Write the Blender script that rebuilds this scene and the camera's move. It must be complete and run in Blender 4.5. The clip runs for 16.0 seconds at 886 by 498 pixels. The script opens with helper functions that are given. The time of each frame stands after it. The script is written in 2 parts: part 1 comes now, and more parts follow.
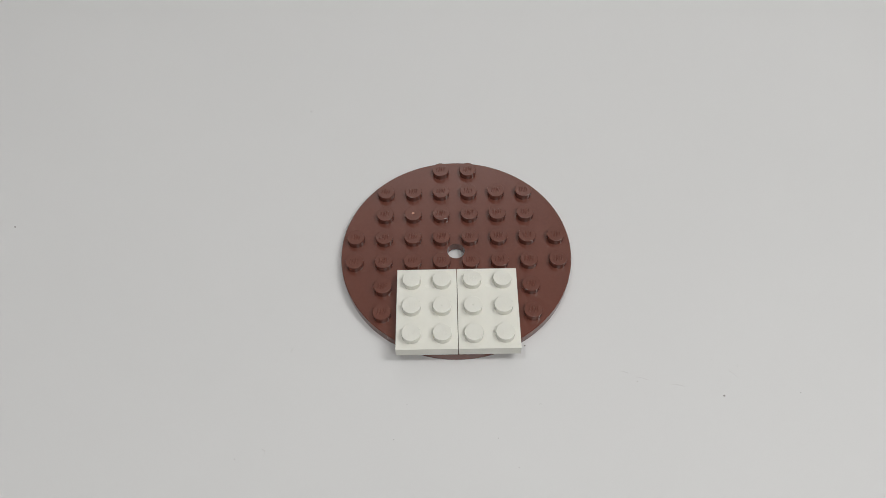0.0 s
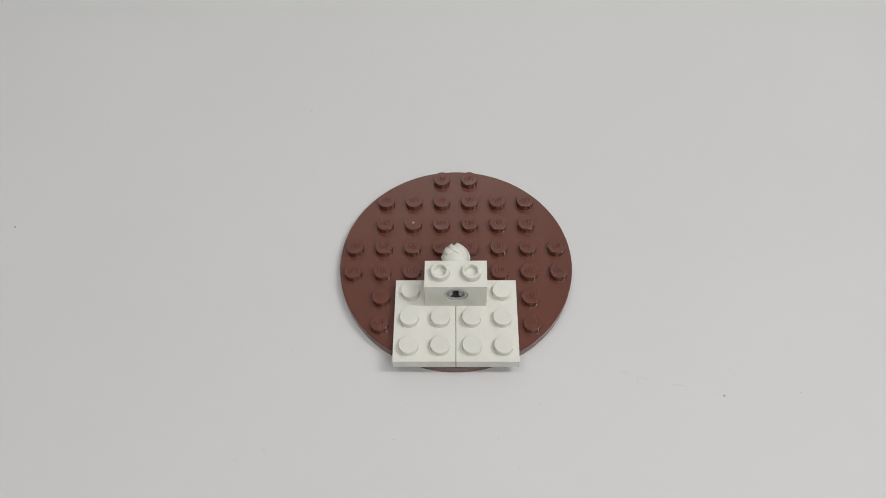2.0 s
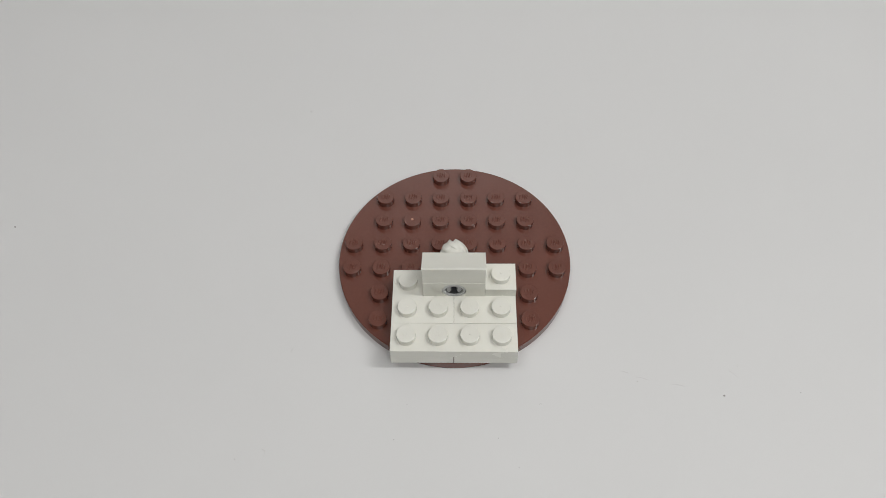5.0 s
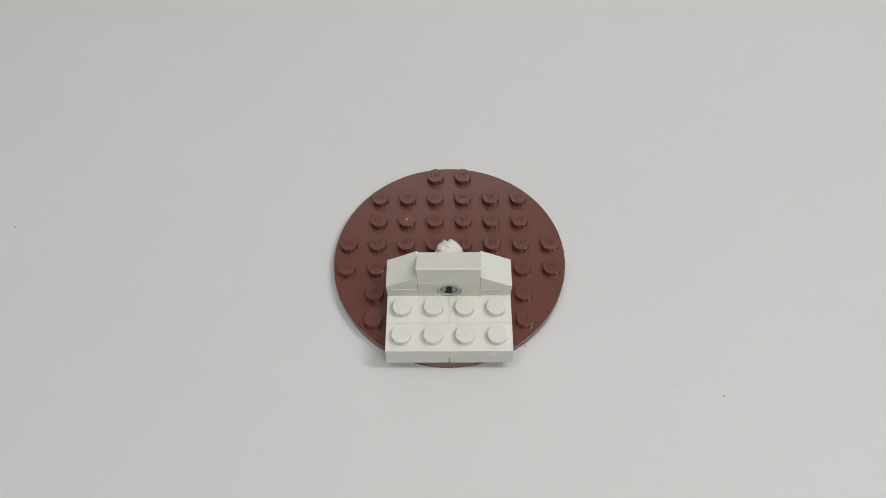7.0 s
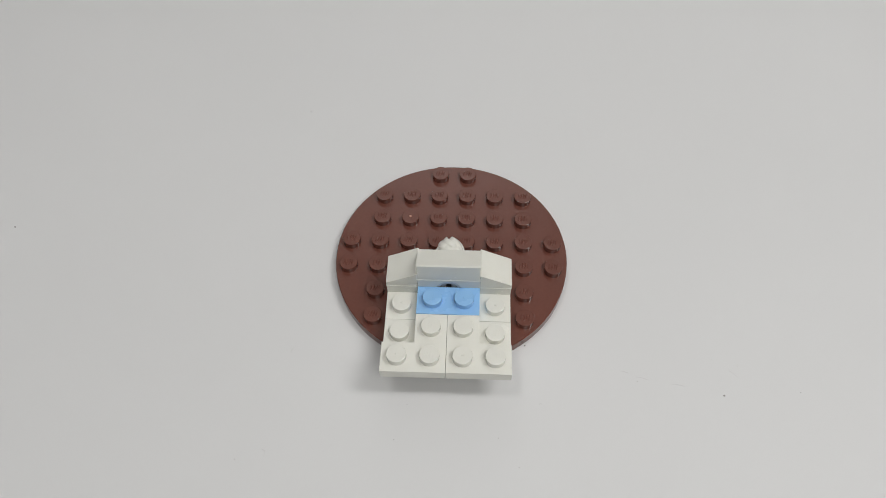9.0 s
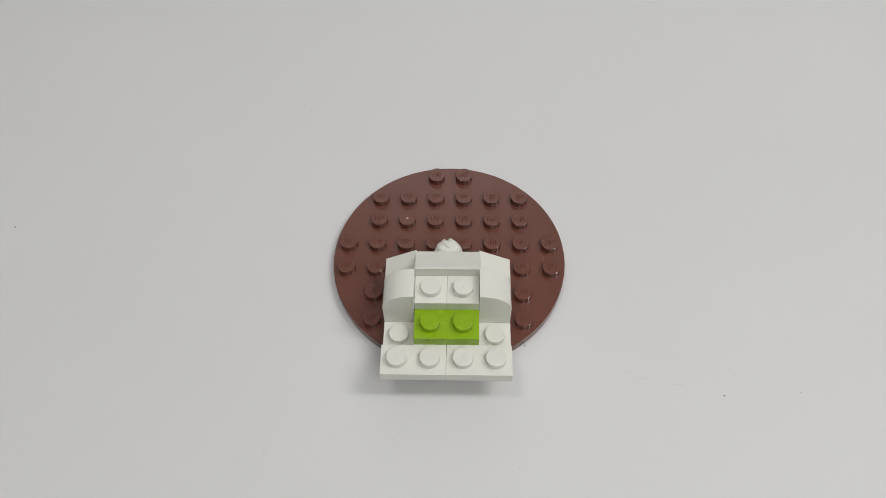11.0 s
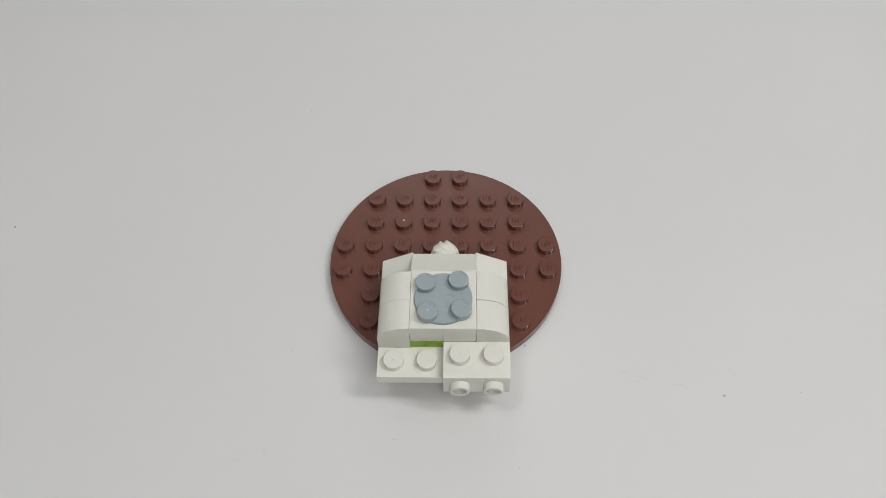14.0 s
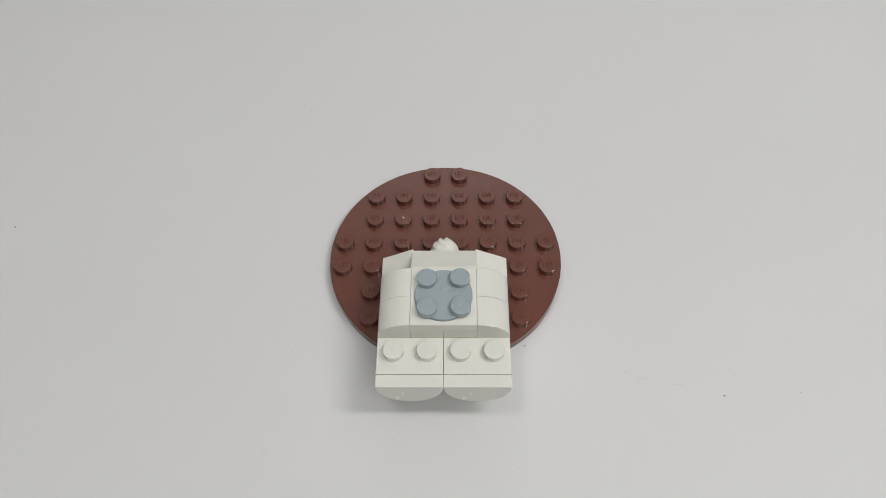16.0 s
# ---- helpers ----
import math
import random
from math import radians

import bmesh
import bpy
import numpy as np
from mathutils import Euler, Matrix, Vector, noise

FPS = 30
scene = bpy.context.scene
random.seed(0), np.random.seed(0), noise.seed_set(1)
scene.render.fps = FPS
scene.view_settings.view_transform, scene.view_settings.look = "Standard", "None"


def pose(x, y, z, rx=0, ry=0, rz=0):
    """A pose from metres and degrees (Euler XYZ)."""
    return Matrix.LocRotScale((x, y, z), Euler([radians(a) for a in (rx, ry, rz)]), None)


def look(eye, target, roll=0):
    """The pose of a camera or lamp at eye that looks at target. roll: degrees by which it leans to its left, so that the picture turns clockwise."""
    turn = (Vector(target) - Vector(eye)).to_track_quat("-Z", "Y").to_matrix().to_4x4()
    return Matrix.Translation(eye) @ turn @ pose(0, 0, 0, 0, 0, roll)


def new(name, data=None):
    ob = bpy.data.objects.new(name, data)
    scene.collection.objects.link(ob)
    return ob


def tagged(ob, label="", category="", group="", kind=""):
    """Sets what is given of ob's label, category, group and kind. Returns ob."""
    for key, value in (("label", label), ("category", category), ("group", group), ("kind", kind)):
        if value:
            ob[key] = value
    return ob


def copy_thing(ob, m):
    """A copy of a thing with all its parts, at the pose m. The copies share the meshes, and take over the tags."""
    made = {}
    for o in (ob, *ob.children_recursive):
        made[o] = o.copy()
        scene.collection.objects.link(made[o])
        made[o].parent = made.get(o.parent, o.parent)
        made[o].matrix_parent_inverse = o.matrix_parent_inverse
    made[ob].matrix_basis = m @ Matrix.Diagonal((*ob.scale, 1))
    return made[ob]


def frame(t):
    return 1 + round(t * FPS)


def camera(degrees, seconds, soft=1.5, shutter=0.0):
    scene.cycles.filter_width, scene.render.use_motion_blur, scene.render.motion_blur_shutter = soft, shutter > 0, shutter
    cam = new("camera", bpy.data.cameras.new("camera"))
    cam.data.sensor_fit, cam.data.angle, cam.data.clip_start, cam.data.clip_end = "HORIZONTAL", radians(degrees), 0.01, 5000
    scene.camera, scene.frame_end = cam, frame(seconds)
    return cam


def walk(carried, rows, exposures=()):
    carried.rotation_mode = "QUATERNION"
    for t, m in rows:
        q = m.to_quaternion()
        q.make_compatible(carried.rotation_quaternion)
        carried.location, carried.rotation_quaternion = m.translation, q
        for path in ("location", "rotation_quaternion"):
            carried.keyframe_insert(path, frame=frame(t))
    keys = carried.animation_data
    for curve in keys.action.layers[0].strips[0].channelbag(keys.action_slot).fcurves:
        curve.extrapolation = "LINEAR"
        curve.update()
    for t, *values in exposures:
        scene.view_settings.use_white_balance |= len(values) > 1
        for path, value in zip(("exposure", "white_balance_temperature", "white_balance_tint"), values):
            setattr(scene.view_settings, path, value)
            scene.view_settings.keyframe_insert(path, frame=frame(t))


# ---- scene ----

# Camera: fixed on a stand over the table.
cam = camera(59.0, 16.0, soft=0.68)
VIEW = pose(-0.00211, -0.12144, 0.18508, 33.880, 0.8915, -0.6228)
walk(cam, [(0.0, VIEW), (16.0, VIEW)])

# ---------------------------------------------------------------- light
world = bpy.data.worlds.new("room_light")
scene.world = world
world.use_nodes = True
world.node_tree.nodes["Background"].inputs["Color"].default_value = (0.9, 0.95, 1.0, 1)
world.node_tree.nodes["Background"].inputs["Strength"].default_value = 0.05
scene.view_settings.exposure = 0.0


def area_lamp(name, m, sx, sy, watts, colour):
    data = bpy.data.lights.new(name, "AREA")
    data.shape, data.size, data.size_y = "RECTANGLE", sx, sy
    data.energy, data.color = watts, colour
    ob = new(name, data)
    ob.matrix_basis = m
    return ob


LAMP_WHITE = (1.0, 0.99, 0.975)
# Unseen panels over the table, two thin tubes at its side for the stud glints, and an added upward fill light.
area_lamp("panel_lamp", look((0.50, -0.08, 0.86), (0, 0, 0)), 0.12, 0.40, 2.92, LAMP_WHITE)
area_lamp("panel_lamp", look((-0.38, -0.05, 1.40), (0, 0, 0)), 0.25, 0.25, 2.35, LAMP_WHITE)
area_lamp("panel_lamp", look((0.20, -0.60, 0.95), (0, 0, 0)), 0.46, 0.46, 3.5, LAMP_WHITE)
for lx, ly in ((0.50, 0.10), (0.44, 0.28)):
    area_lamp("tube_lamp", look((lx, ly, 0.80), (0, 0, 0)), 0.012, 0.25, 0.2, LAMP_WHITE)
# added fill: brightens the ceiling that the glossy brown plate mirrors
area_lamp("uplight_lamp", pose(0.0, 1.9, 1.1, 180), 0.4, 0.4, 9.0, LAMP_WHITE)

# ---------------------------------------------------------------- materials


def material(name, colour, rough=0.3, spec=0.5, grain=0.0, grain_scale=400, bump=0.0, bump_scale=900, bump_dist=0.0001,
             rough_var=0.0, blotch=0.0, blotch_scale=40, sss=0.0):
    """Principled surface with colour variation at two scales and fine relief; scales in cycles per metre."""
    m = bpy.data.materials.new(name)
    m.use_nodes = True
    nt = m.node_tree
    b = nt.nodes["Principled BSDF"]
    b.inputs["Roughness"].default_value = rough
    b.inputs["Specular IOR Level"].default_value = spec
    if sss:
        b.inputs["Subsurface Weight"].default_value = sss
        b.inputs["Subsurface Radius"].default_value = (1.0, 0.95, 0.85)
        b.inputs["Subsurface Scale"].default_value = 0.001
    geo = nt.nodes.new("ShaderNodeTexCoord")

    def noise_at(scale, detail):
        n = nt.nodes.new("ShaderNodeTexNoise")
        n.inputs["Scale"].default_value, n.inputs["Detail"].default_value = scale, detail
        nt.links.new(geo.outputs["Object"], n.inputs["Vector"])
        return n.outputs["Fac"]

    def remap(sock, lo, hi):
        r = nt.nodes.new("ShaderNodeMapRange")
        r.inputs["From Min"].default_value, r.inputs["From Max"].default_value = 0.3, 0.7
        r.inputs["To Min"].default_value, r.inputs["To Max"].default_value = lo, hi
        nt.links.new(sock, r.inputs["Value"])
        return r.outputs["Result"]

    fine, wide = noise_at(grain_scale, 4), noise_at(blotch_scale, 3)
    val = nt.nodes.new("ShaderNodeMath")
    val.operation = "MULTIPLY"
    nt.links.new(remap(fine, 1 - grain, 1 + grain), val.inputs[0])
    nt.links.new(remap(wide, 1 - blotch, 1 + blotch), val.inputs[1])
    mul = nt.nodes.new("ShaderNodeVectorMath")
    mul.operation = "SCALE"
    mul.inputs[0].default_value = colour
    nt.links.new(val.outputs[0], mul.inputs["Scale"])
    nt.links.new(mul.outputs[0], b.inputs["Base Color"])
    if rough_var:
        nt.links.new(remap(wide, rough - rough_var, rough + rough_var), b.inputs["Roughness"])
    if bump:
        bn = nt.nodes.new("ShaderNodeBump")
        bn.inputs["Strength"].default_value, bn.inputs["Distance"].default_value = bump, bump_dist
        nt.links.new(noise_at(bump_scale, 3), bn.inputs["Height"])
        nt.links.new(bn.outputs["Normal"], b.inputs["Normal"])
    return m


WHITE = material("white_plastic", (0.795, 0.790, 0.725), 0.22, 0.45, 0.006, 900, 0.06, 500, 0.00008, 0.06, 0.015, 120, 0.08)
BROWN = material("brown_plastic", (0.146, 0.052, 0.037), 0.12, 0.6, 0.04, 1200, 0.03, 260, 0.00005, 0.02, 0.05, 60)
MARK = material("pale_brown_gate_mark", (0.52, 0.27, 0.19), 0.5, 0.4, 0.08, 3000)
PALE_MARK = material("pale_grey_gate_mark", (0.47, 0.53, 0.56), 0.4, 0.4, 0.05, 3000)
BLUE = material("light_blue_plastic", (0.29, 0.54, 0.87), 0.28, 0.45, 0.012, 900, 0.06, 500, 0.00008, 0.05, 0.015, 120, 0.15)
LIME = material("lime_green_plastic", (0.27, 0.455, 0.006), 0.28, 0.45, 0.015, 900, 0.06, 500, 0.00008, 0.05, 0.02, 120, 0.1)
GREY = material("bluish_grey_plastic", (0.345, 0.407, 0.432), 0.30, 0.45, 0.015, 900, 0.08, 500, 0.00008, 0.06, 0.02, 120)
PIN_GREY = material("pale_grey_plastic", (0.58, 0.59, 0.59), 0.28, 0.45, 0.03, 900)
TABLE = material("white_laminate", (0.715, 0.716, 0.716), 0.5, 0.3, 0.005, 2500, 0.05, 1400, 0.00006, 0.06, 0.012, 9)
FACE_GREY = material("mid_grey_plastic", (0.42, 0.425, 0.43), 0.3, 0.45, 0.05, 900)
DUST = material("dark_dust", (0.20, 0.18, 0.165), 0.9, 0.2, 0.3, 5000)
# dark grey of the pin's sleeve, and painted shade for its deep bore
CORE = material("dark_grey_plastic_and_shade", (0.075, 0.078, 0.082), 0.5, 0.4, 0.1, 1500)
LINT = material("grey_lint", (0.47, 0.46, 0.45), 0.8, 0.2, 0.1, 5000)
WALL = material("white_wall_paint", (0.78, 0.78, 0.77), 0.8, 0.3, 0.01, 150, 0.1, 400, 0.0004, 0.0, 0.015, 2)
FLOOR = material("grey_floor", (0.45, 0.44, 0.43), 0.5, 0.4, 0.04, 120, 0.05, 60, 0.0005, 0.05, 0.05, 3)

# ---------------------------------------------------------------- mesh tools
U, P = 0.008, 0.0032          # stud pitch and plate height
GAP = 0.00003                 # clearance on each side of a piece
STUD_R, STUD_H = 0.00243, 0.0018


def mesh_of(name, bm, mat, smooth=True, sharp=15):
    bmesh.ops.recalc_face_normals(bm, faces=bm.faces)
    me = bpy.data.meshes.new(name)
    bm.to_mesh(me)
    bm.free()
    me.materials.append(mat)
    for p in me.polygons:
        p.use_smooth = smooth
    if smooth:
        me.set_sharp_from_angle(angle=radians(sharp))
    return me


def part(name, data, parent, m=None, label=""):
    ob = new(name, data)
    ob.parent = parent
    if m is not None:
        ob.matrix_basis = m
    return tagged(ob, label)


def thing(name, label, category, group="", kind=""):
    return tagged(new(name), label, category, group, kind)


def box(bm, x0, x1, y0, y1, z0, z1):
    r = bmesh.ops.create_cube(bm, size=1)
    for v in r["verts"]:
        v.co = (x0 + (v.co.x + 0.5) * (x1 - x0), y0 + (v.co.y + 0.5) * (y1 - y0), z0 + (v.co.z + 0.5) * (z1 - z0))
    return r["verts"]


def prism(outline, h, axis="z"):
    """A closed prism over an outline, standing on the other two axes' plane; along z, or along y for axis 'y'."""
    bm = bmesh.new()
    put = (lambda a, b, c: (a, b, c)) if axis == "z" else (lambda a, b, c: (a, c, b))
    lo = [bm.verts.new(put(a, b, 0)) for a, b in outline]
    hi = [bm.verts.new(put(a, b, h)) for a, b in outline]
    n = len(outline)
    bm.faces.new(lo[::-1])
    bm.faces.new(hi)
    for i in range(n):
        bm.faces.new((lo[i], lo[(i + 1) % n], hi[(i + 1) % n], hi[i]))
    bmesh.ops.recalc_face_normals(bm, faces=bm.faces)
    return bm


def soften(bm, width, limit=40):
    edges = [e for e in bm.edges if len(e.link_faces) == 2 and e.calc_face_angle(0) > radians(limit)]
    bmesh.ops.bevel(bm, geom=edges, offset=width, segments=2, profile=0.6, affect="EDGES", clamp_overlap=True)


def hollow(bm, deep, wall=0.0013):
    """Open the underside of a piece: sink its lowest face between walls."""
    low = min(v.co.z for v in bm.verts)
    under = [f for f in bm.faces if f.normal.z < -0.9 and abs(f.calc_center_median().z - low) < 1e-5]
    if under:
        under = [max(under, key=lambda f: f.calc_area())]
        bmesh.ops.inset_region(bm, faces=under, thickness=wall, use_even_offset=True)
        up = bmesh.ops.extrude_face_region(bm, geom=under)
        for v in up["geom"]:
            if isinstance(v, bmesh.types.BMVert):
                v.co.z += deep
        bmesh.ops.delete(bm, geom=under, context="FACES_ONLY")


def lathe(bm, profile, n=40):
    """Turn a closed profile of (radius, height) round the z axis."""
    rings = []
    for k in range(n):
        a = 2 * math.pi * k / n
        rings.append([bm.verts.new((r * math.cos(a), r * math.sin(a), z)) for r, z in profile])
    m = len(profile)
    for k in range(n):
        a, b = rings[k], rings[(k + 1) % n]
        for i in range(m):
            j = (i + 1) % m
            bm.faces.new((a[i], b[i], b[j], a[j]))
    bmesh.ops.remove_doubles(bm, verts=bm.verts, dist=1e-7)
    return bm


def stud_mesh(mat, n=40):
    bm = bmesh.new()
    r, h, e = STUD_R, STUD_H, 0.00011
    lathe(bm, [(0, -0.0002), (r, -0.0002), (r, h - e), (r - e * 0.3, h - e * 0.3), (r - e, h), (0, h)], n)
    return mesh_of("stud", bm, mat)


def open_stud_mesh(mat, n=40):
    bm = bmesh.new()
    r, h, e, q = STUD_R, STUD_H, 0.00014, 0.0016
    lathe(bm, [(0, -0.0002), (r, -0.0002), (r, h - e), (r - e, h), (q + e, h), (q, h - e), (q, 0.0001), (0, 0.0001)], n)
    return mesh_of("open_stud", bm, mat)


def emblem_mesh(mat, rise):
    """Raised slanting ridges on top of a stud, plain strokes in place of the maker's mark."""
    bm = bmesh.new()

    def ridge(x0, y0, x1, y1, w):
        d = Vector((x1 - x0, y1 - y0, 0)).normalized() * w
        side = Vector((-d.y, d.x, 0))
        a, b = Vector((x0, y0, STUD_H - 0.00002)), Vector((x1, y1, STUD_H - 0.00002))
        lo = [bm.verts.new(p) for p in (a - d + side * 0.2, a - side, b - side, b + d - side * 0.2, b + side, a + side)]
        top = [bm.verts.new(p + Vector((0, 0, rise))) for p in (a, b)]
        for q in ((0, 1, 0), (3, 4, 1), (5, 0, 0), (2, 3, 1)):
            bm.faces.new((lo[q[0]], lo[q[1]], top[q[2]]))
        bm.faces.new((lo[1], lo[2], top[1], top[0]))
        bm.faces.new((lo[4], lo[5], top[0], top[1]))

    k = 0.001
    for x0, y0, x1, y1 in ((-1.22, -0.70, -0.98, 0.72), (-0.54, -0.88, -0.24, 0.90), (0.14, -0.90, 0.44, 0.88), (0.86, -0.74, 1.10, 0.70)):
        ridge(x0 * k, y0 * k, x1 * k, y1 * k, 0.00017)
    for x0, y0, x1, y1 in ((-0.24, -0.32, -0.14, 0.30), (0.44, -0.30, 0.54, 0.32)):
        ridge(x0 * k, y0 * k, x1 * k, y1 * k, 0.00012)
    return mesh_of("emblem", bm, mat, False)


def gate_mesh(mat, k=1.0):
    bm = bmesh.new()
    lathe(bm, [(0, STUD_H - 0.0001), (0.0004 * k, STUD_H - 0.0001), (0.00036 * k, STUD_H + 0.0001 * k), (0.0001, STUD_H + 0.00015 * k), (0, STUD_H + 0.00015 * k)], 12)
    return mesh_of("gate_mark", bm, mat)


STUD = {m.name: stud_mesh(m) for m in (WHITE, BROWN, BLUE, LIME, GREY)}
EMBLEM = {m.name: emblem_mesh(m, 0.00012 if m is BROWN else 0.000035) for m in (WHITE, BROWN, BLUE, LIME, GREY)}
OPEN_STUD = open_stud_mesh(WHITE)
GATE = {WHITE.name: gate_mesh(WHITE, 0.8), GREY.name: gate_mesh(PALE_MARK, 0.85), BLUE.name: gate_mesh(BLUE, 0.65), BROWN.name: gate_mesh(MARK)}


def add_stud(owner, mat, x, y, z, turn=0, gate=False, label=""):
    s = part("stud", STUD[mat.name], owner, pose(x, y, z, 0, 0, turn), label)
    if gate:
        part("gate_mark", GATE[mat.name], s)
    else:
        part("emblem", EMBLEM[mat.name], s)
    return s


# ---------------------------------------------------------------- the room and the table
def slab(name, x0, x1, y0, y1, z0, z1, mat, label, category):
    bm = bmesh.new()
    box(bm, x0, x1, y0, y1, z0, z1)
    ob = new(name, mesh_of(name, bm, mat, False))
    return tagged(ob, label, category, kind="structure")


RX, RY, LOW, HIGH = 2.0, 2.2, -0.74, 1.76
slab("floor", -RX, RX, -RY, RY, LOW - 0.1, LOW, FLOOR, "plain grey floor under the table", "floor")
slab("ceiling", -RX, RX, -RY, RY, HIGH, HIGH + 0.1, WALL, "plain white painted ceiling", "ceiling")
slab("wall_north", -RX, RX, RY, RY + 0.1, LOW, HIGH, WALL, "plain white painted wall", "wall")
slab("wall_south", -RX, RX, -RY - 0.1, -RY, LOW, HIGH, WALL, "plain white painted wall", "wall")
slab("wall_east", RX, RX + 0.1, -RY, RY, LOW, HIGH, WALL, "plain white painted wall", "wall")
slab("wall_west", -RX - 0.1, -RX, -RY, RY, LOW, HIGH, WALL, "plain white painted wall", "wall")


def build_table():
    t = thing("table", "plain matte white table with a smooth top", "table")
    bm = bmesh.new()
    box(bm, -0.7, 0.7, -0.42, 0.42, -0.025, 0)
    soften(bm, 0.002)
    part("tabletop", mesh_of("tabletop", bm, TABLE), t)
    bm = bmesh.new()
    box(bm, -0.022, 0.022, -0.022, 0.022, LOW, -0.0255)
    soften(bm, 0.002)
    leg = mesh_of("leg", bm, TABLE)
    for x in (-0.64, 0.64):
        for y in (-0.36, 0.36):
            part("leg", leg, t, pose(x, y, 0))
    return t


build_table()

# ---------------------------------------------------------------- the round base plate


def build_round_plate():
    t = thing("round_base_plate", "reddish-brown round plastic building plate with studs on the table", "toy building plate")
    bm = bmesh.new()
    R, e, q = 0.0320, 0.0002, 0.00245
    lathe(bm, [(q, P), (R - e, P), (R, P - e), (R, e), (R - e, 0), (R - 0.0015, 0), (R - 0.0015, 0.0018), (q + 0.0011, 0.0018), (q + 0.0011, 0.0004), (q, 0.0004)], 160)
    part("disc", mesh_of("disc", bm, BROWN), t)
    for gy, half in ((3.5, 1), (2.5, 3), (1.5, 3), (0.5, 4), (-0.5, 4), (-1.5, 3), (-2.5, 3), (-3.5, 1)):
        for k in range(-half, half):
            gx = k + 0.5
            add_stud(t, BROWN, gx * U, gy * U, P, 0, (gx, gy) == (-1.5, 1.5))
    return t


# ---------------------------------------------------------------- building pieces
# Each is built with its origin under its middle, base at z = 0.


def cells_outline(cells):
    """The outline of a plate over a rectangle of cells, or over an L of three."""
    xs, ys = sorted({c[0] for c in cells}), sorted({c[1] for c in cells})
    x0, x1, y0, y1 = xs[0] - 0.5, xs[-1] + 0.5, ys[0] - 0.5, ys[-1] + 0.5
    full = [(x0, y0), (x1, y0), (x1, y1), (x0, y1)]
    missing = [(x, y) for x in xs for y in ys if (x, y) not in cells]
    g = GAP
    pts = []
    for i, (x, y) in enumerate(full):
        sx = 1 if x == x0 else -1
        sy = 1 if y == y0 else -1
        hole = [c for c in missing if abs(c[0] - x) < 0.6 and abs(c[1] - y) < 0.6]
        if hole:
            nx, ny = x + sx, y + sy
            a = (nx * U + sx * g, y * U + sy * g)
            b = (nx * U + sx * g, ny * U + sy * g)
            c = (x * U + sx * g, ny * U + sy * g)
            pts += [c, b, a] if i in (0, 2) else [a, b, c]
        else:
            pts.append((x * U + sx * g, y * U + sy * g))
    return pts


def studded_plate(name, label, mat, cells, high=1, gate=None, turn=0, group=""):
    t = thing(name, label, "toy brick", group)
    bm = prism(cells_outline(cells), high * P)
    soften(bm, 0.0001)
    hollow(bm, high * P - 0.0012)
    part("body", mesh_of("body", bm, mat), t)
    for i, (x, y) in enumerate(cells):
        add_stud(t, mat, x * U, y * U, high * P, turn, i == gate)
    return t


def flat_cells(nx, ny):
    return [(i - (nx - 1) / 2, j - (ny - 1) / 2) for j in range(ny - 1, -1, -1) for i in range(nx)]


def build_pin_brick():
    """Brick with two open studs and a round pin hole, counterbored, right through it."""
    t = thing("pin_hole_brick", "white plastic brick with open studs and round pin hole", "toy brick")
    X, Y, H, zc = U - GAP, U / 2 - GAP, 3 * P, 0.0058
    n, r0, r1, sink = 48, 0.00242, 0.0031, 0.0009
    bm = bmesh.new()

    def ring(r, y):
        return [bm.verts.new((r * math.cos(2 * math.pi * k / n), y, zc + r * math.sin(2 * math.pi * k / n))) for k in range(n)]

    def rim(y):
        out = []
        for k in range(n):
            c, s = math.cos(2 * math.pi * k / n), math.sin(2 * math.pi * k / n)
            f = min(X / abs(c) if abs(c) > 1e-6 else 9, ((H - zc) if s > 0 else zc) / abs(s) if abs(s) > 1e-6 else 9)
            out.append(bm.verts.new((f * c, y, zc + f * s)))
        return out

    loops = [rim(-Y), ring(r1, -Y), ring(r1, -Y + sink), ring(r0, -Y + sink), ring(r0, Y - sink), ring(r1, Y - sink), ring(r1, Y), rim(Y)]
    for a, b in zip(loops, loops[1:] + loops[:1]):
        for k in range(n):
            j = (k + 1) % n
            bm.faces.new((a[k], a[j], b[j], b[k]))
    # square up the four long corners
    for x in (-X, X):
        for z in (0, H):
            for loop in (loops[0], loops[-1]):
                v = min(loop, key=lambda v: (v.co.x - x) ** 2 + (v.co.z - z) ** 2)
                v.co.x, v.co.z = x, z
    soften(bm, 0.00013, 60)
    part("body", mesh_of("body", bm, WHITE), t)
    for x in (-0.5, 0.5):
        part("open_stud", OPEN_STUD, t, pose(x * U, 0, H))
    return t


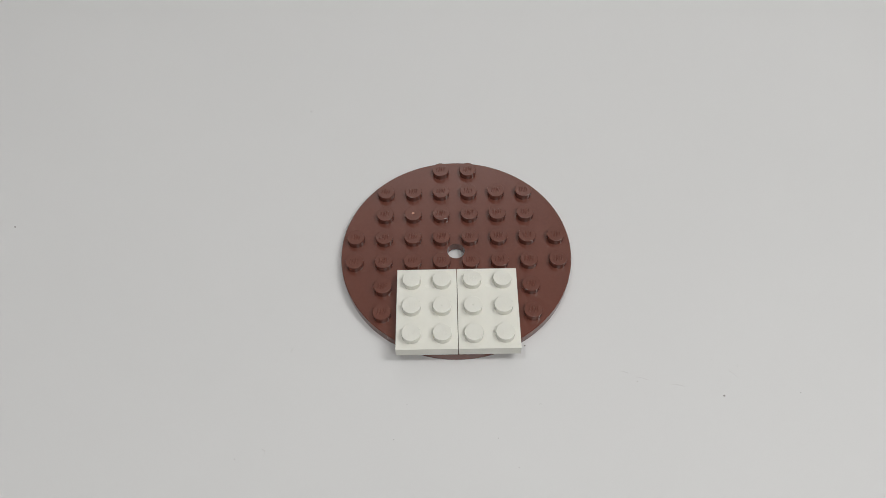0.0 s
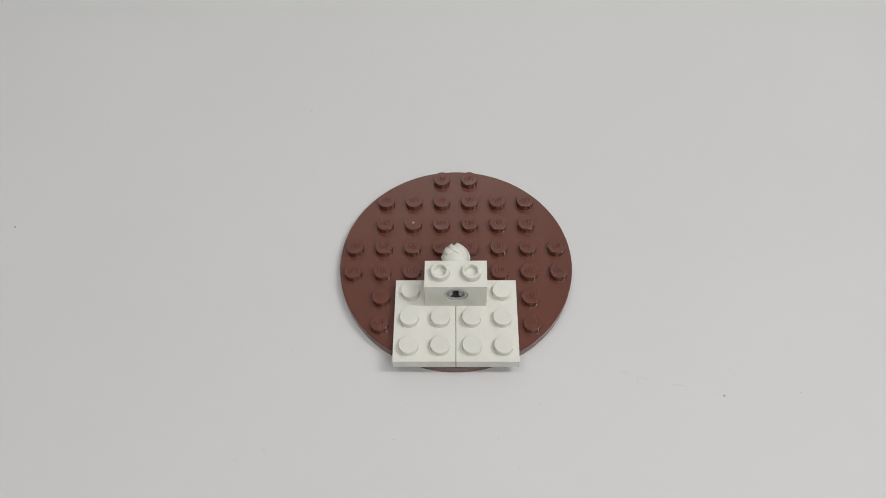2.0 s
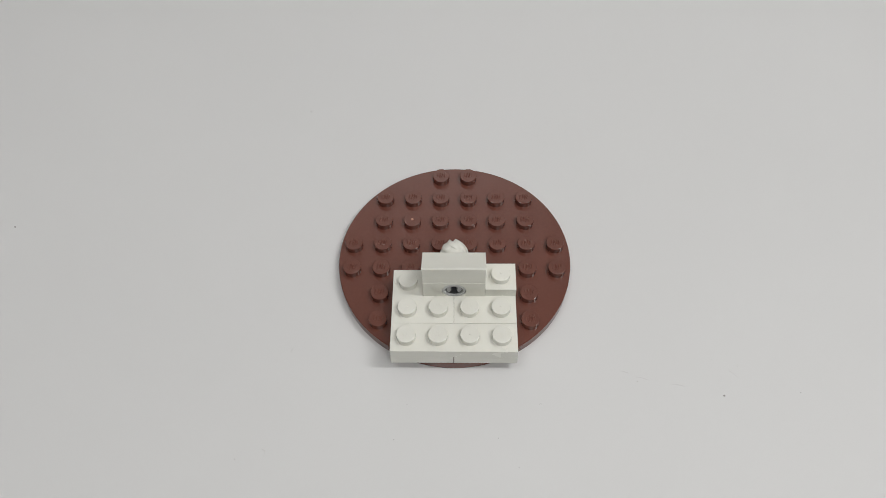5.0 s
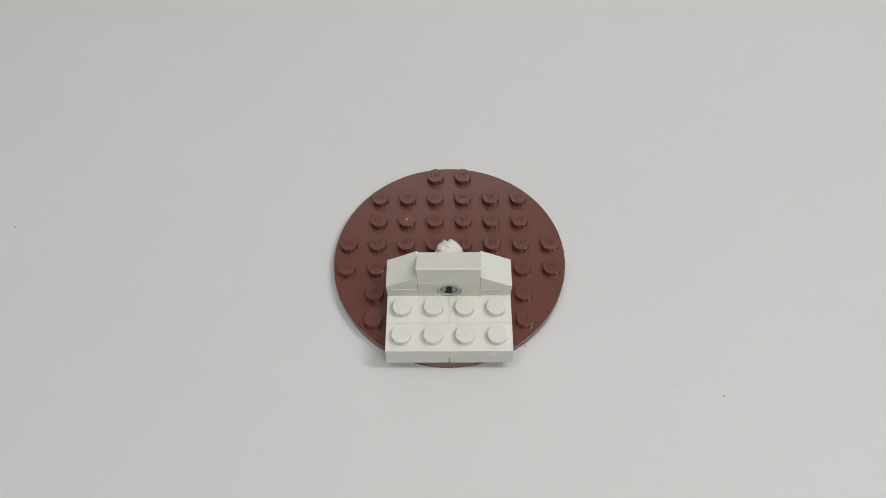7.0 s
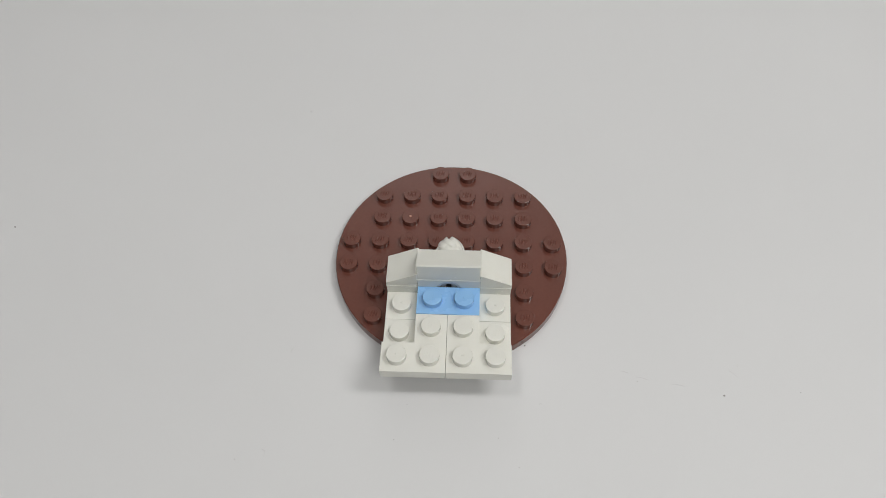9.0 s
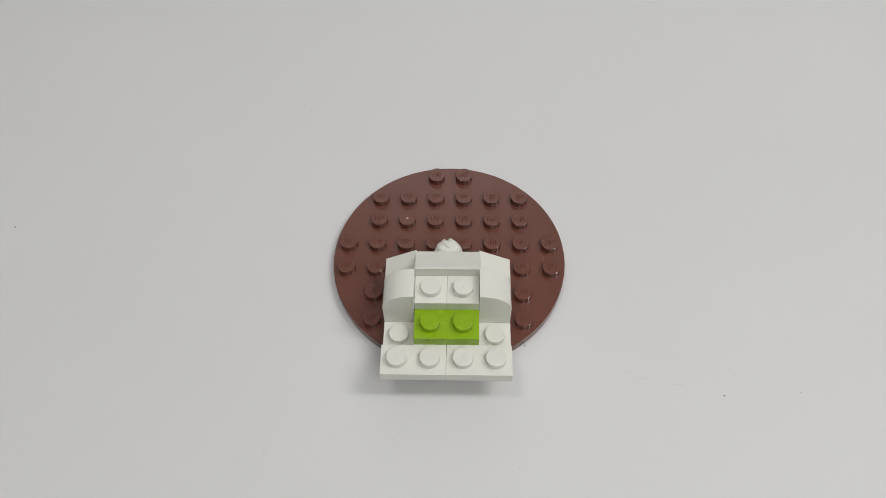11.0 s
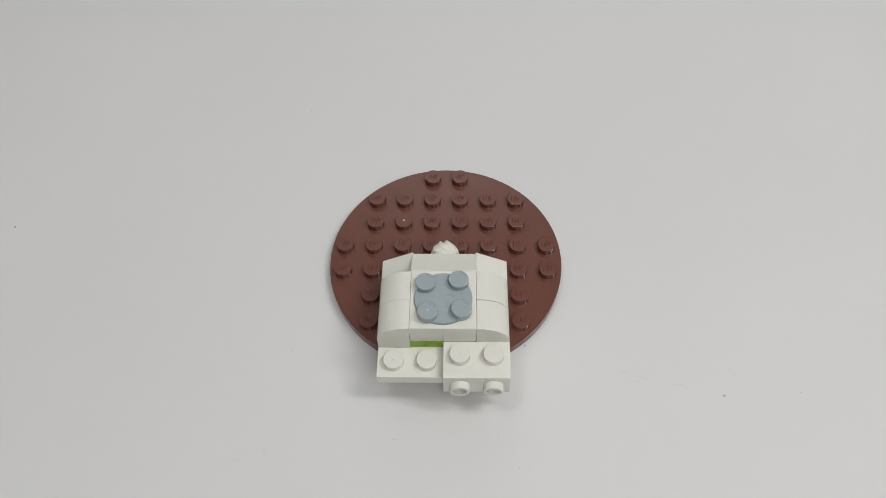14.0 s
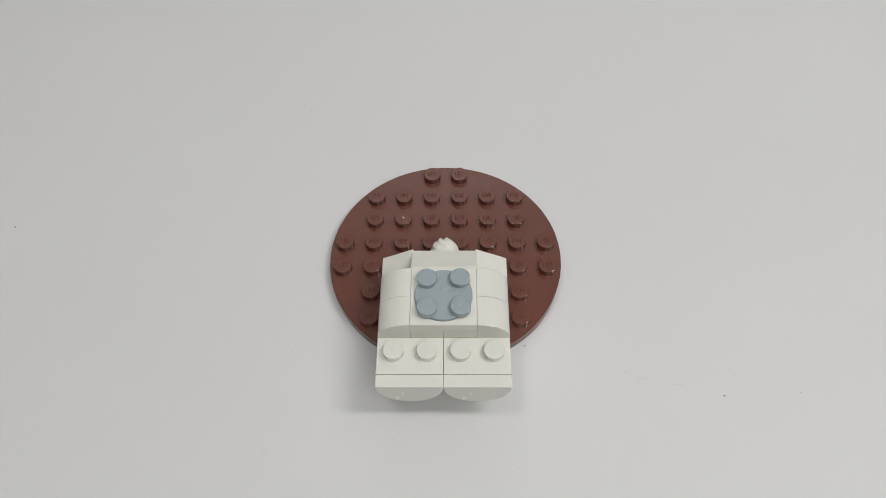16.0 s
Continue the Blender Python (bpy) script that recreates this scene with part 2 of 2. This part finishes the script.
def build_pin():
    """A short hollow connector pin with a split end; its axis lies along y."""
    t = thing("connector_pin", "light grey plastic connector pin pushed into the brick", "toy connector")
    bm = bmesh.new()
    lathe(bm, [(0.0019, -0.0035), (0.0022, -0.0035), (0.00238, -0.0033), (0.00238, 0.0047), (0.0021, 0.0049), (0.0019, 0.0049)], 40)
    bmesh.ops.rotate(bm, verts=bm.verts, cent=(0, 0, 0), matrix=Matrix.Rotation(radians(-90), 3, "X"))
    part("sleeve", mesh_of("sleeve", bm, CORE), t, None, "dark grey sleeve")
    bm = bmesh.new()
    lathe(bm, [(0.0023, -0.00385), (0.00295, -0.00385), (0.00305, -0.0037), (0.00305, -0.0032), (0.0023, -0.0032)], 40)
    bmesh.ops.rotate(bm, verts=bm.verts, cent=(0, 0, 0), matrix=Matrix.Rotation(radians(-90), 3, "X"))
    part("collar", mesh_of("collar", bm, PIN_GREY), t)
    # added plug whose dark colour stands in for shade deep in the bore
    bm = bmesh.new()
    lathe(bm, [(0, -0.0017), (0.00185, -0.0017), (0.00185, 0.0047), (0, 0.0047)], 32)
    bmesh.ops.rotate(bm, verts=bm.verts, cent=(0, 0, 0), matrix=Matrix.Rotation(radians(-90), 3, "X"))
    part("core", mesh_of("core", bm, CORE), t, None, "dark plug coloured as the shade deep inside the pin")
    # split face: a horseshoe round a keyhole slot that opens downwards
    outline = [(0.00228 * math.cos(radians(d)), 0.00228 * math.sin(radians(d))) for d in range(-56, 237, 8)]
    outline += [(-0.00066, -0.0005)] + [(0.00098 * math.cos(radians(d)), 0.0003 + 0.00098 * math.sin(radians(d))) for d in range(220, -41, -20)] + [(0.00066, -0.0005)]
    bm = prism(outline, 0.0016, "y")
    soften(bm, 0.00008, 60)
    part("split_face", mesh_of("split_face", bm, FACE_GREY), t, pose(0, -0.0035, 0))
    return t


def build_tuft():
    """A shaggy round tip with a plain collar; its axis lies along y, away from the collar."""
    t = thing("shaggy_tail_piece", "white plastic round tip with wavy tufted ridges", "toy figure part")
    bm = bmesh.new()
    lathe(bm, [(0.0014, 0), (0.0033, 0), (0.0035, 0.0003), (0.0036, 0.0030), (0.0034, 0.0038), (0.0014, 0.0038)], 40)
    part("collar", mesh_of("collar", bm, WHITE), t, pose(0, 0, 0, -90))
    bm = bmesh.new()
    n, m = 84, 20
    rows = []
    for i in range(m + 1):
        s = i / m
        ring = []
        for k in range(n):
            a = 2 * math.pi * k / n
            lock = abs(math.cos(4.5 * (a + 0.75 * s) + 0.4 * math.sin(2 * a + 0.5))) ** 0.8
            tall = 0.75 + 0.25 * math.sin(5 * a + 1.0)
            r = 0.0039 * (1 - 0.50 * s ** 2.6) * (0.91 + 0.09 * lock) * min(1.0, 0.93 + 0.8 * s)
            z = 0.0030 + 0.0033 * s + 0.0009 * (lock * tall - 0.3) * s ** 1.2 - 0.0008 * (1 - s) * lock
            ring.append(bm.verts.new((r * math.cos(a), r * math.sin(a), z)))
        rows.append(ring)
    for a, b in zip(rows, rows[1:]):
        for k in range(n):
            j = (k + 1) % n
            bm.faces.new((a[k], a[j], b[j], b[k]))
    bm.faces.new(rows[0][::-1])
    tip = bm.verts.new((0.0002, 0, 0.0064))
    for k in range(n):
        bm.faces.new((rows[-1][k], rows[-1][(k + 1) % n], tip))
    part("tuft", mesh_of("tuft", bm, WHITE, True, 38), t, pose(0, 0, 0, -90))
    return t


def build_wedge(name, label, wide, top, lip, group=""):
    """A low sloped piece two plates high: upright face at -y, slope falling towards +y."""
    t = thing(name, label, "toy brick", group)
    d = U / 2 - GAP
    outline = [(-d, 0), (d, 0), (d, lip), (-d + 0.0002, top), (-d, top - 0.0001)]
    bm = prism([(a, b) for a, b in outline], wide * U - 2 * GAP, "y")
    for v in bm.verts:
        x, y = v.co.x, v.co.y
        v.co.x, v.co.y = y - (wide * U / 2 - GAP), x
    soften(bm, 0.00013, 25)
    hollow(bm, 0.0012)
    part("body", mesh_of("body", bm, WHITE), t)
    return t


def build_curved(name, label, group=""):
    """A piece one stud square and four plates high whose top rounds down towards -x."""
    t = thing(name, label, "toy brick", group)
    d, h, drop = U / 2 - GAP, 4 * P - 0.0001, 0.0058
    outline = [(-d, 0), (d, 0), (d, h)]
    for k in range(0, 15):
        a = radians(90 * k / 14)
        outline.append((d - 0.0004 - (2 * d - 0.0004) * math.sin(a), h - drop * (1 - math.cos(a))))
    bm = prism(outline, U - 2 * GAP, "y")
    for v in bm.verts:
        v.co.y -= d
    soften(bm, 0.00012, 40)
    hollow(bm, 0.005)
    part("body", mesh_of("body", bm, WHITE), t)
    return t


def build_turntable_base():
    t = thing("spoked_turntable_plate", "white plastic square turntable base with spoked round opening", "toy turntable")
    n, X, r, e = 64, U - GAP, 0.0069, 0.00014
    bm = bmesh.new()

    def square(half, z):
        out = []
        for k in range(n):
            a = 2 * math.pi * k / n
            f = half / max(abs(math.cos(a)), abs(math.sin(a)))
            out.append(bm.verts.new((f * math.cos(a), f * math.sin(a), z)))
        return out

    def circle(rad, z):
        return [bm.verts.new((rad * math.cos(2 * math.pi * k / n), rad * math.sin(2 * math.pi * k / n), z)) for k in range(n)]

    loops = [square(X - 0.0002, 0), square(X, 0.0002), square(X, P - e), square(X - e, P), circle(r + e, P), circle(r, P - e), circle(r, 0.0)]
    for a, b in zip(loops, loops[1:] + loops[:1]):
        for k in range(n):
            j = (k + 1) % n
            bm.faces.new((a[k], a[j], b[j], b[k]))
    part("body", mesh_of("body", bm, WHITE), t)
    for k in range(4):
        bm = bmesh.new()
        box(bm, 0.0014, 0.00695, -0.00135, 0.00135, 0.0021, P - 0.00030)
        soften(bm, 0.0001)
        part("spoke", mesh_of("spoke", bm, WHITE), t, pose(0, 0, 0, 0, 0, 90 * k))
    bm = bmesh.new()
    lathe(bm, [(0.0012, 0.0003), (0.0027, 0.0003), (0.0027, P - 0.00033), (0.0026, P - 0.00028), (0.0013, P - 0.00028), (0.0012, P - 0.00033)], 40)
    part("hub", mesh_of("hub", bm, WHITE), t)
    return t


def build_turntable_top():
    t = thing("rotating_stud_disc", "bluish-grey round plastic turntable disc with four studs", "toy turntable")
    bm = bmesh.new()
    e = 0.00014
    lathe(bm, [(0, -0.0006), (0.0069, -0.0006), (0.00695, 0.0005 - e), (0.00695 - e, 0.0005), (0, 0.0005)], 72)
    part("disc", mesh_of("disc", bm, GREY), t)
    bm = bmesh.new()
    lathe(bm, [(0, -0.0026), (0.0010, -0.0026), (0.00105, -0.0004), (0, -0.0004)], 24)
    part("axle", mesh_of("axle", bm, GREY), t)
    bm = bmesh.new()
    r, h = 0.00243, 0.0019
    lathe(bm, [(0, 0.0002), (r, 0.0002), (r, h), (r - 0.00006, h + 0.0001), (r - 0.0002, h + 0.00016), (0, h + 0.00016)], 40)
    knob = mesh_of("knob", bm, GREY)
    for i, (x, y) in enumerate(((-1, 1), (1, 1), (1, -1), (-1, -1))):
        s = part("stud", knob, t, pose(x * U / 2, y * U / 2, 0))
        if i == 2:
            part("gate_mark", GATE[GREY.name], s, pose(0, 0, h + 0.0002 - STUD_H), "pale grey mould mark")
        else:
            part("emblem", EMBLEM[GREY.name], s, pose(0, 0, h + 0.00016 - STUD_H, 0, 0, 90 * i))
    return t


def build_bracket():
    """A plate two studs wide with a hanging front wall that carries two open studs."""
    t = thing("bracket_piece", "white plastic bracket with two open studs facing front", "toy brick", "front brackets")
    X, Y, w, drop = U - GAP, U / 2 - GAP, 0.0016, 0.0047
    # profile in y, z
    outline = [(-Y - w, -drop), (-Y, -drop), (-Y, 0), (Y, 0), (Y, P), (-Y - w, P)]
    bm = bmesh.new()
    a = [bm.verts.new((-X, y, z)) for y, z in outline]
    b = [bm.verts.new((X, y, z)) for y, z in outline]
    bm.faces.new(a)
    bm.faces.new(b[::-1])
    for i in range(6):
        j = (i + 1) % 6
        bm.faces.new((a[i], b[i], b[j], a[j]))
    bmesh.ops.recalc_face_normals(bm, faces=bm.faces)
    soften(bm, 0.00014)
    part("body", mesh_of("body", bm, WHITE), t)
    for x in (-0.5, 0.5):
        add_stud(t, WHITE, x * U, 0, P, 0, x < 0)
        part("open_stud", OPEN_STUD, t, pose(x * U, -Y - w, P - 0.0040, 90))
    return t


def build_half_tile():
    """An upright half-round tile; flat edge on top, flat face towards -y, its middle top edge at the origin."""
    t = thing("half_round_tile", "smooth white plastic half-round tile on its bracket", "toy tile", "half-round tiles")
    r = U - GAP
    outline = [(r, 0)]
    outline += [(r * math.cos(radians(a)), -0.0004 - r * math.sin(radians(a)) * 0.99) for a in range(0, 181, 6)]
    outline += [(-r, 0)]
    bm = prism(outline[::-1], P, "y")
    soften(bm, 0.00014)
    part("body", mesh_of("body", bm, WHITE), t)
    return t

# ---------------------------------------------------------------- the model, piece by piece
# A piece: the built thing, its place on the plate (studs, studs, plates, turn) and the step at which it is pressed on.
PIECES = []


def place(ob, x, y, level, turn, step):
    # hand-pressed pieces sit a hair askew
    PIECES.append((ob, pose(x * U + random.uniform(-3e-5, 3e-5), y * U + random.uniform(-3e-5, 3e-5), level * P, 0, 0, turn + random.uniform(-0.2, 0.2)), step))
    return ob


def repeat(ob, x, y, level, turn, step):
    return place(copy_thing(ob, Matrix()), x, y, level, turn, step)


round_plate = build_round_plate()

six = studded_plate("building_plate", "white plastic plate with six studs on the round plate", WHITE, flat_cells(2, 3), gate=3, group="six-stud plates")
place(six, -1.008, -2.5, 1, 0, 0)
six_b = studded_plate("building_plate", "white plastic plate with six studs on the round plate", WHITE, flat_cells(2, 3), gate=2, group="six-stud plates")
place(six_b, 1.008, -2.5, 1, 0, 0)

place(build_pin_brick(), 0, -1.5, 2, 0, 1)
pin = build_pin()
PIECES.append((pin, pose(0, -1.5 * U, 2 * P + 0.0058), 2))
tuft = build_tuft()
PIECES.append((tuft, pose(0, -1.0 * U + 0.0001, 2 * P + 0.0058), 3))
place(build_wedge("slope_piece", "smooth white plastic slope, high side to the front", 2, 0.0064, 0.0019), 0, -1.5, 5, 0, 4)

corner = studded_plate("corner_plate", "white plastic L-shaped plate with three studs", WHITE, [(0.5, 0.5), (-0.5, -0.5), (0.5, -0.5)], gate=2, group="corner plates")
place(corner, 1, -2, 2, 0, 5)
corner_m = studded_plate("corner_plate", "white plastic L-shaped plate with three studs", WHITE, [(-0.5, 0.5), (-0.5, -0.5), (0.5, -0.5)], gate=1, group="corner plates")
place(corner_m, -1, -2, 2, 0, 6)
place(studded_plate("long_plate", "narrow white plastic plate with four studs in a row", WHITE, flat_cells(4, 1), gate=2), 0, -3.5, 2, 0, 7)

single = studded_plate("single_stud_plate", "small square white plastic plate with one stud", WHITE, [(0, 0)], gate=0, group="single-stud plates")
place(single, 1.5, -1.5, 3, 0, 8)
repeat(single, -1.5, -1.5, 3, 0, 9)
small_slope = build_wedge("small_slope_piece", "small smooth white plastic slope falling outward", 1, 0.0056, 0.0015, "small slopes")
place(small_slope, 1.5, -1.5, 4, -90, 10)
repeat(small_slope, -1.5, -1.5, 4, 90, 11)

place(studded_plate("blue_plate", "light blue plastic plate with two studs", BLUE, flat_cells(2, 1), gate=1), 0, -2.5, 3, 0, 12)
corner_f = studded_plate("corner_plate", "white plastic L-shaped plate overhanging the round plate", WHITE, [(-0.5, 0.5), (-0.5, -0.5), (0.5, -0.5)], gate=1, group="corner plates")
place(corner_f, 1, -4, 3, 0, 13)
corner_g = studded_plate("corner_plate", "white plastic L-shaped plate overhanging the round plate", WHITE, [(0.5, 0.5), (-0.5, -0.5), (0.5, -0.5)], gate=1, group="corner plates")
place(corner_g, -1, -4, 3, 0, 14)

place(studded_plate("lime_plate", "lime green square plastic plate with four studs", LIME, flat_cells(2, 2)), 0, -3, 4, 0, 15)
curved = build_curved("curved_brick", "tall smooth white plastic brick with rounded outer top", "curved bricks")
place(curved, -1.5, -2.5, 3, 0, 17)
repeat(curved, 1.5, -2.5, 3, 180, 16)
repeat(curved, 1.5, -3.5, 3, 180, 18)
repeat(curved, -1.5, -3.5, 3, 0, 19)
repeat(single, 0.5, -2.5, 5, 0, 16)
repeat(single, -0.5, -2.5, 5, 0, 17)
repeat(single, 0.5, -3.5, 5, 0, 18)
repeat(single, -0.5, -3.5, 5, 0, 19)

place(build_turntable_base(), 0, -3, 6, 0, 20)
turntable_top = build_turntable_top()
bracket = build_bracket()
place(bracket, 1, -4.5, 4, 0, 22)
repeat(bracket, -1, -4.5, 4, 0, 23)
half_tile = build_half_tile()
PIECES.append((half_tile, pose(1 * U, -5 * U - 0.0016 - P - 0.00005, 5 * P - 0.0001), 24))
PIECES.append((copy_thing(half_tile, Matrix()), pose(-1 * U, -5 * U - 0.0016 - P - 0.00005, 5 * P - 0.0001), 25))

# ---------------------------------------------------------------- specks on the table


def build_speck(x, y, size, turn):
    bm = bmesh.new()
    bmesh.ops.create_icosphere(bm, subdivisions=2, radius=size)
    for v in bm.verts:
        v.co *= 0.7 + 0.6 * noise.noise(v.co * (2.0 / size) + Vector((x * 900, y * 700, 3)))
        v.co.x *= 1.5
        v.co.z *= 0.45
    low = min(v.co.z for v in bm.verts)
    ob = new("dust_speck", mesh_of("dust_speck", bm, DUST if size > 0.00021 else LINT))
    ob.matrix_basis = pose(x, y, -low - 0.00002, 0, 0, turn)
    return tagged(ob, "tiny dark speck of dust on the white table", "dust", "dust specks")


for x, y, size, turn in ((0.0666, -0.0431, 0.00028, 0), (-0.0457, 0.0574, 0.00022, 70), (-0.1290, 0.0133, 0.00025, 0), (0.0859, -0.0426, 0.00018, 40),
                         (-0.0548, -0.0575, 0.00018, 10), (0.0139, -0.0606, 0.00014, 30), (0.0454, -0.0388, 0.00013, 80), (0.0175, -0.0282, 0.00022, 60),
                         (-0.112, 0.031, 0.00013, 15), (0.0655, -0.0330, 0.00012, 65), (-0.0163, -0.0531, 0.00013, 67), (0.0093, -0.0532, 0.00012, 72), (0.0717, -0.0350, 0.00011, 45), (-0.0132, -0.0440, 0.00009, 0)):
    build_speck(x, y, size, turn)


def build_strand(x, y, span, bend, turn):
    """A short bent fibre lying on the table; also laid for pieces of a scratch."""
    bm = bmesh.new()
    rings, r = [], 0.000025
    for i in range(13):
        s = i / 12 - 0.5
        cx, cy = span * s, bend * (0.25 - s * s) * 4
        rings.append([bm.verts.new((cx, cy + r * math.cos(a), r + r * math.sin(a))) for a in (0.5, 1.57, 2.6, 3.67, 4.71, 5.8)])
    for a, b in zip(rings, rings[1:]):
        for k in range(6):
            bm.faces.new((a[k], a[(k + 1) % 6], b[(k + 1) % 6], b[k]))
    bm.faces.new(rings[0])
    bm.faces.new(rings[-1][::-1])
    ob = new("lint_fibre", mesh_of("lint_fibre", bm, LINT, True, 60))
    ob.matrix_basis = pose(x, y, 0, 0, 0, turn)
    return tagged(ob, "fine grey strand on the white table, for fibres and scratch pieces", "lint", "lint fibres")


for x, y, span, bend, turn in ((-0.0483, -0.0559, 0.0020, 0.0007, -70), (0.0700, -0.0372, 0.0024, 0.0002, -50), (-0.0434, -0.0285, 0.0014, 0.0004, 75), (0.0203, -0.0447, 0.0010, 0.0003, 20),
                              # these three are segments of a faint scratch, laid as thin strands
                              (0.0468, -0.0380, 0.0028, 0.0001, -18), (0.0556, -0.0400, 0.0030, 0.0001, -12), (0.0426, -0.0362, 0.0017, 0.0001, -20)):
    build_strand(x, y, span, bend, turn)

# ---------------------------------------------------------------- movement
# When the plate is shifted by hand and new pieces are pressed on: seconds, then the plate's shift in millimetres and its turn in degrees.
STEPS = [
    (0, 0.00, 0.00, 0.00), (0.2667, -1.20, -1.60, -0.25), (0.8667, -0.45, -3.18, -2.25), (1.567, -0.13, -3.53, -1.06), (2.167, -0.64, -2.76, -1.38),
    (2.667, -0.87, -2.54, -1.93), (3.267, -0.39, -2.46, -2.20), (3.967, -0.20, -2.47, -1.39), (4.6, -0.50, -2.35, -1.30), (5.2, -0.80, -2.20, -1.20),
    (5.833, -0.95, -2.00, -1.40), (6.467, -1.92, -2.25, -0.85), (7.267, -1.25, -2.40, -2.32), (7.867, -1.40, -1.95, -2.97), (8.667, -1.38, -1.55, -2.91),
    (9.3, -1.60, -1.75, -2.40), (9.933, -1.80, -1.95, -2.10), (10.57, -2.00, -2.05, -1.80), (11.27, -2.23, -2.13, -1.41), (11.97, -2.33, -2.34, -0.58),
    (12.57, -2.45, -2.18, -0.61), (13.27, -1.88, -2.83, -0.68), (13.97, -2.95, -2.71, -1.41), (14.57, -3.43, -2.47, 0.00), (15.07, -3.32, -2.18, -0.79),
    (15.67, -3.01, -1.74, -1.08),
]
SPIN = {21: -87.5, 22: -85.0, 23: -30.5, 24: -8.0, 25: 1.0}
END, BEAT = 16.0, 1 / 30


def plate_pose(k):
    return pose(STEPS[k][1] / 1000, STEPS[k][2] / 1000, 0, 0, 0, STEPS[k][3])


def rows_of(where):
    """Hold a pose through each step and change it within one beat."""
    rows = []
    for k in range(len(STEPS)):
        stop = STEPS[k + 1][0] - BEAT if k + 1 < len(STEPS) else END
        rows += [(STEPS[k][0], where(k)), (stop, where(k))]
    return rows


def lowest(ob):
    return min((o.matrix_basis if o is not ob else Matrix()).to_3x3().row[2].dot(v.co) + (o.matrix_basis.translation.z if o is not ob else 0)
               for o in (ob, *ob.children) if o.type == "MESH" for v in o.data.vertices)


def motions():
    walk(round_plate, rows_of(plate_pose))
    waiting = 0
    every = PIECES + [(turntable_top, pose(0, -3 * U, 7 * P + 0.0003), 21)]
    for ob, local, step in every:
        turn = local.to_euler().z
        # loose pieces wait in rows on the table, before the camera's stand
        rest = Matrix.Translation((-0.105 + 0.03 * (waiting % 8), -0.155 - 0.028 * (waiting // 8), -lowest(ob))) @ Matrix.Rotation(turn, 4, "Z")
        if step > 0:
            waiting += 1

        def where(k):
            if k < step:
                return rest
            m = plate_pose(k) @ local
            if ob is turntable_top:
                m = m @ pose(0, 0, 0, 0, 0, SPIN[k])
            if ob is half_tile and k == 24:
                # pressed on a little askew at first
                m = m @ pose(0, 0, -0.00022, 0, 1.1, 0)
            return m

        walk(ob, rows_of(where))


motions()
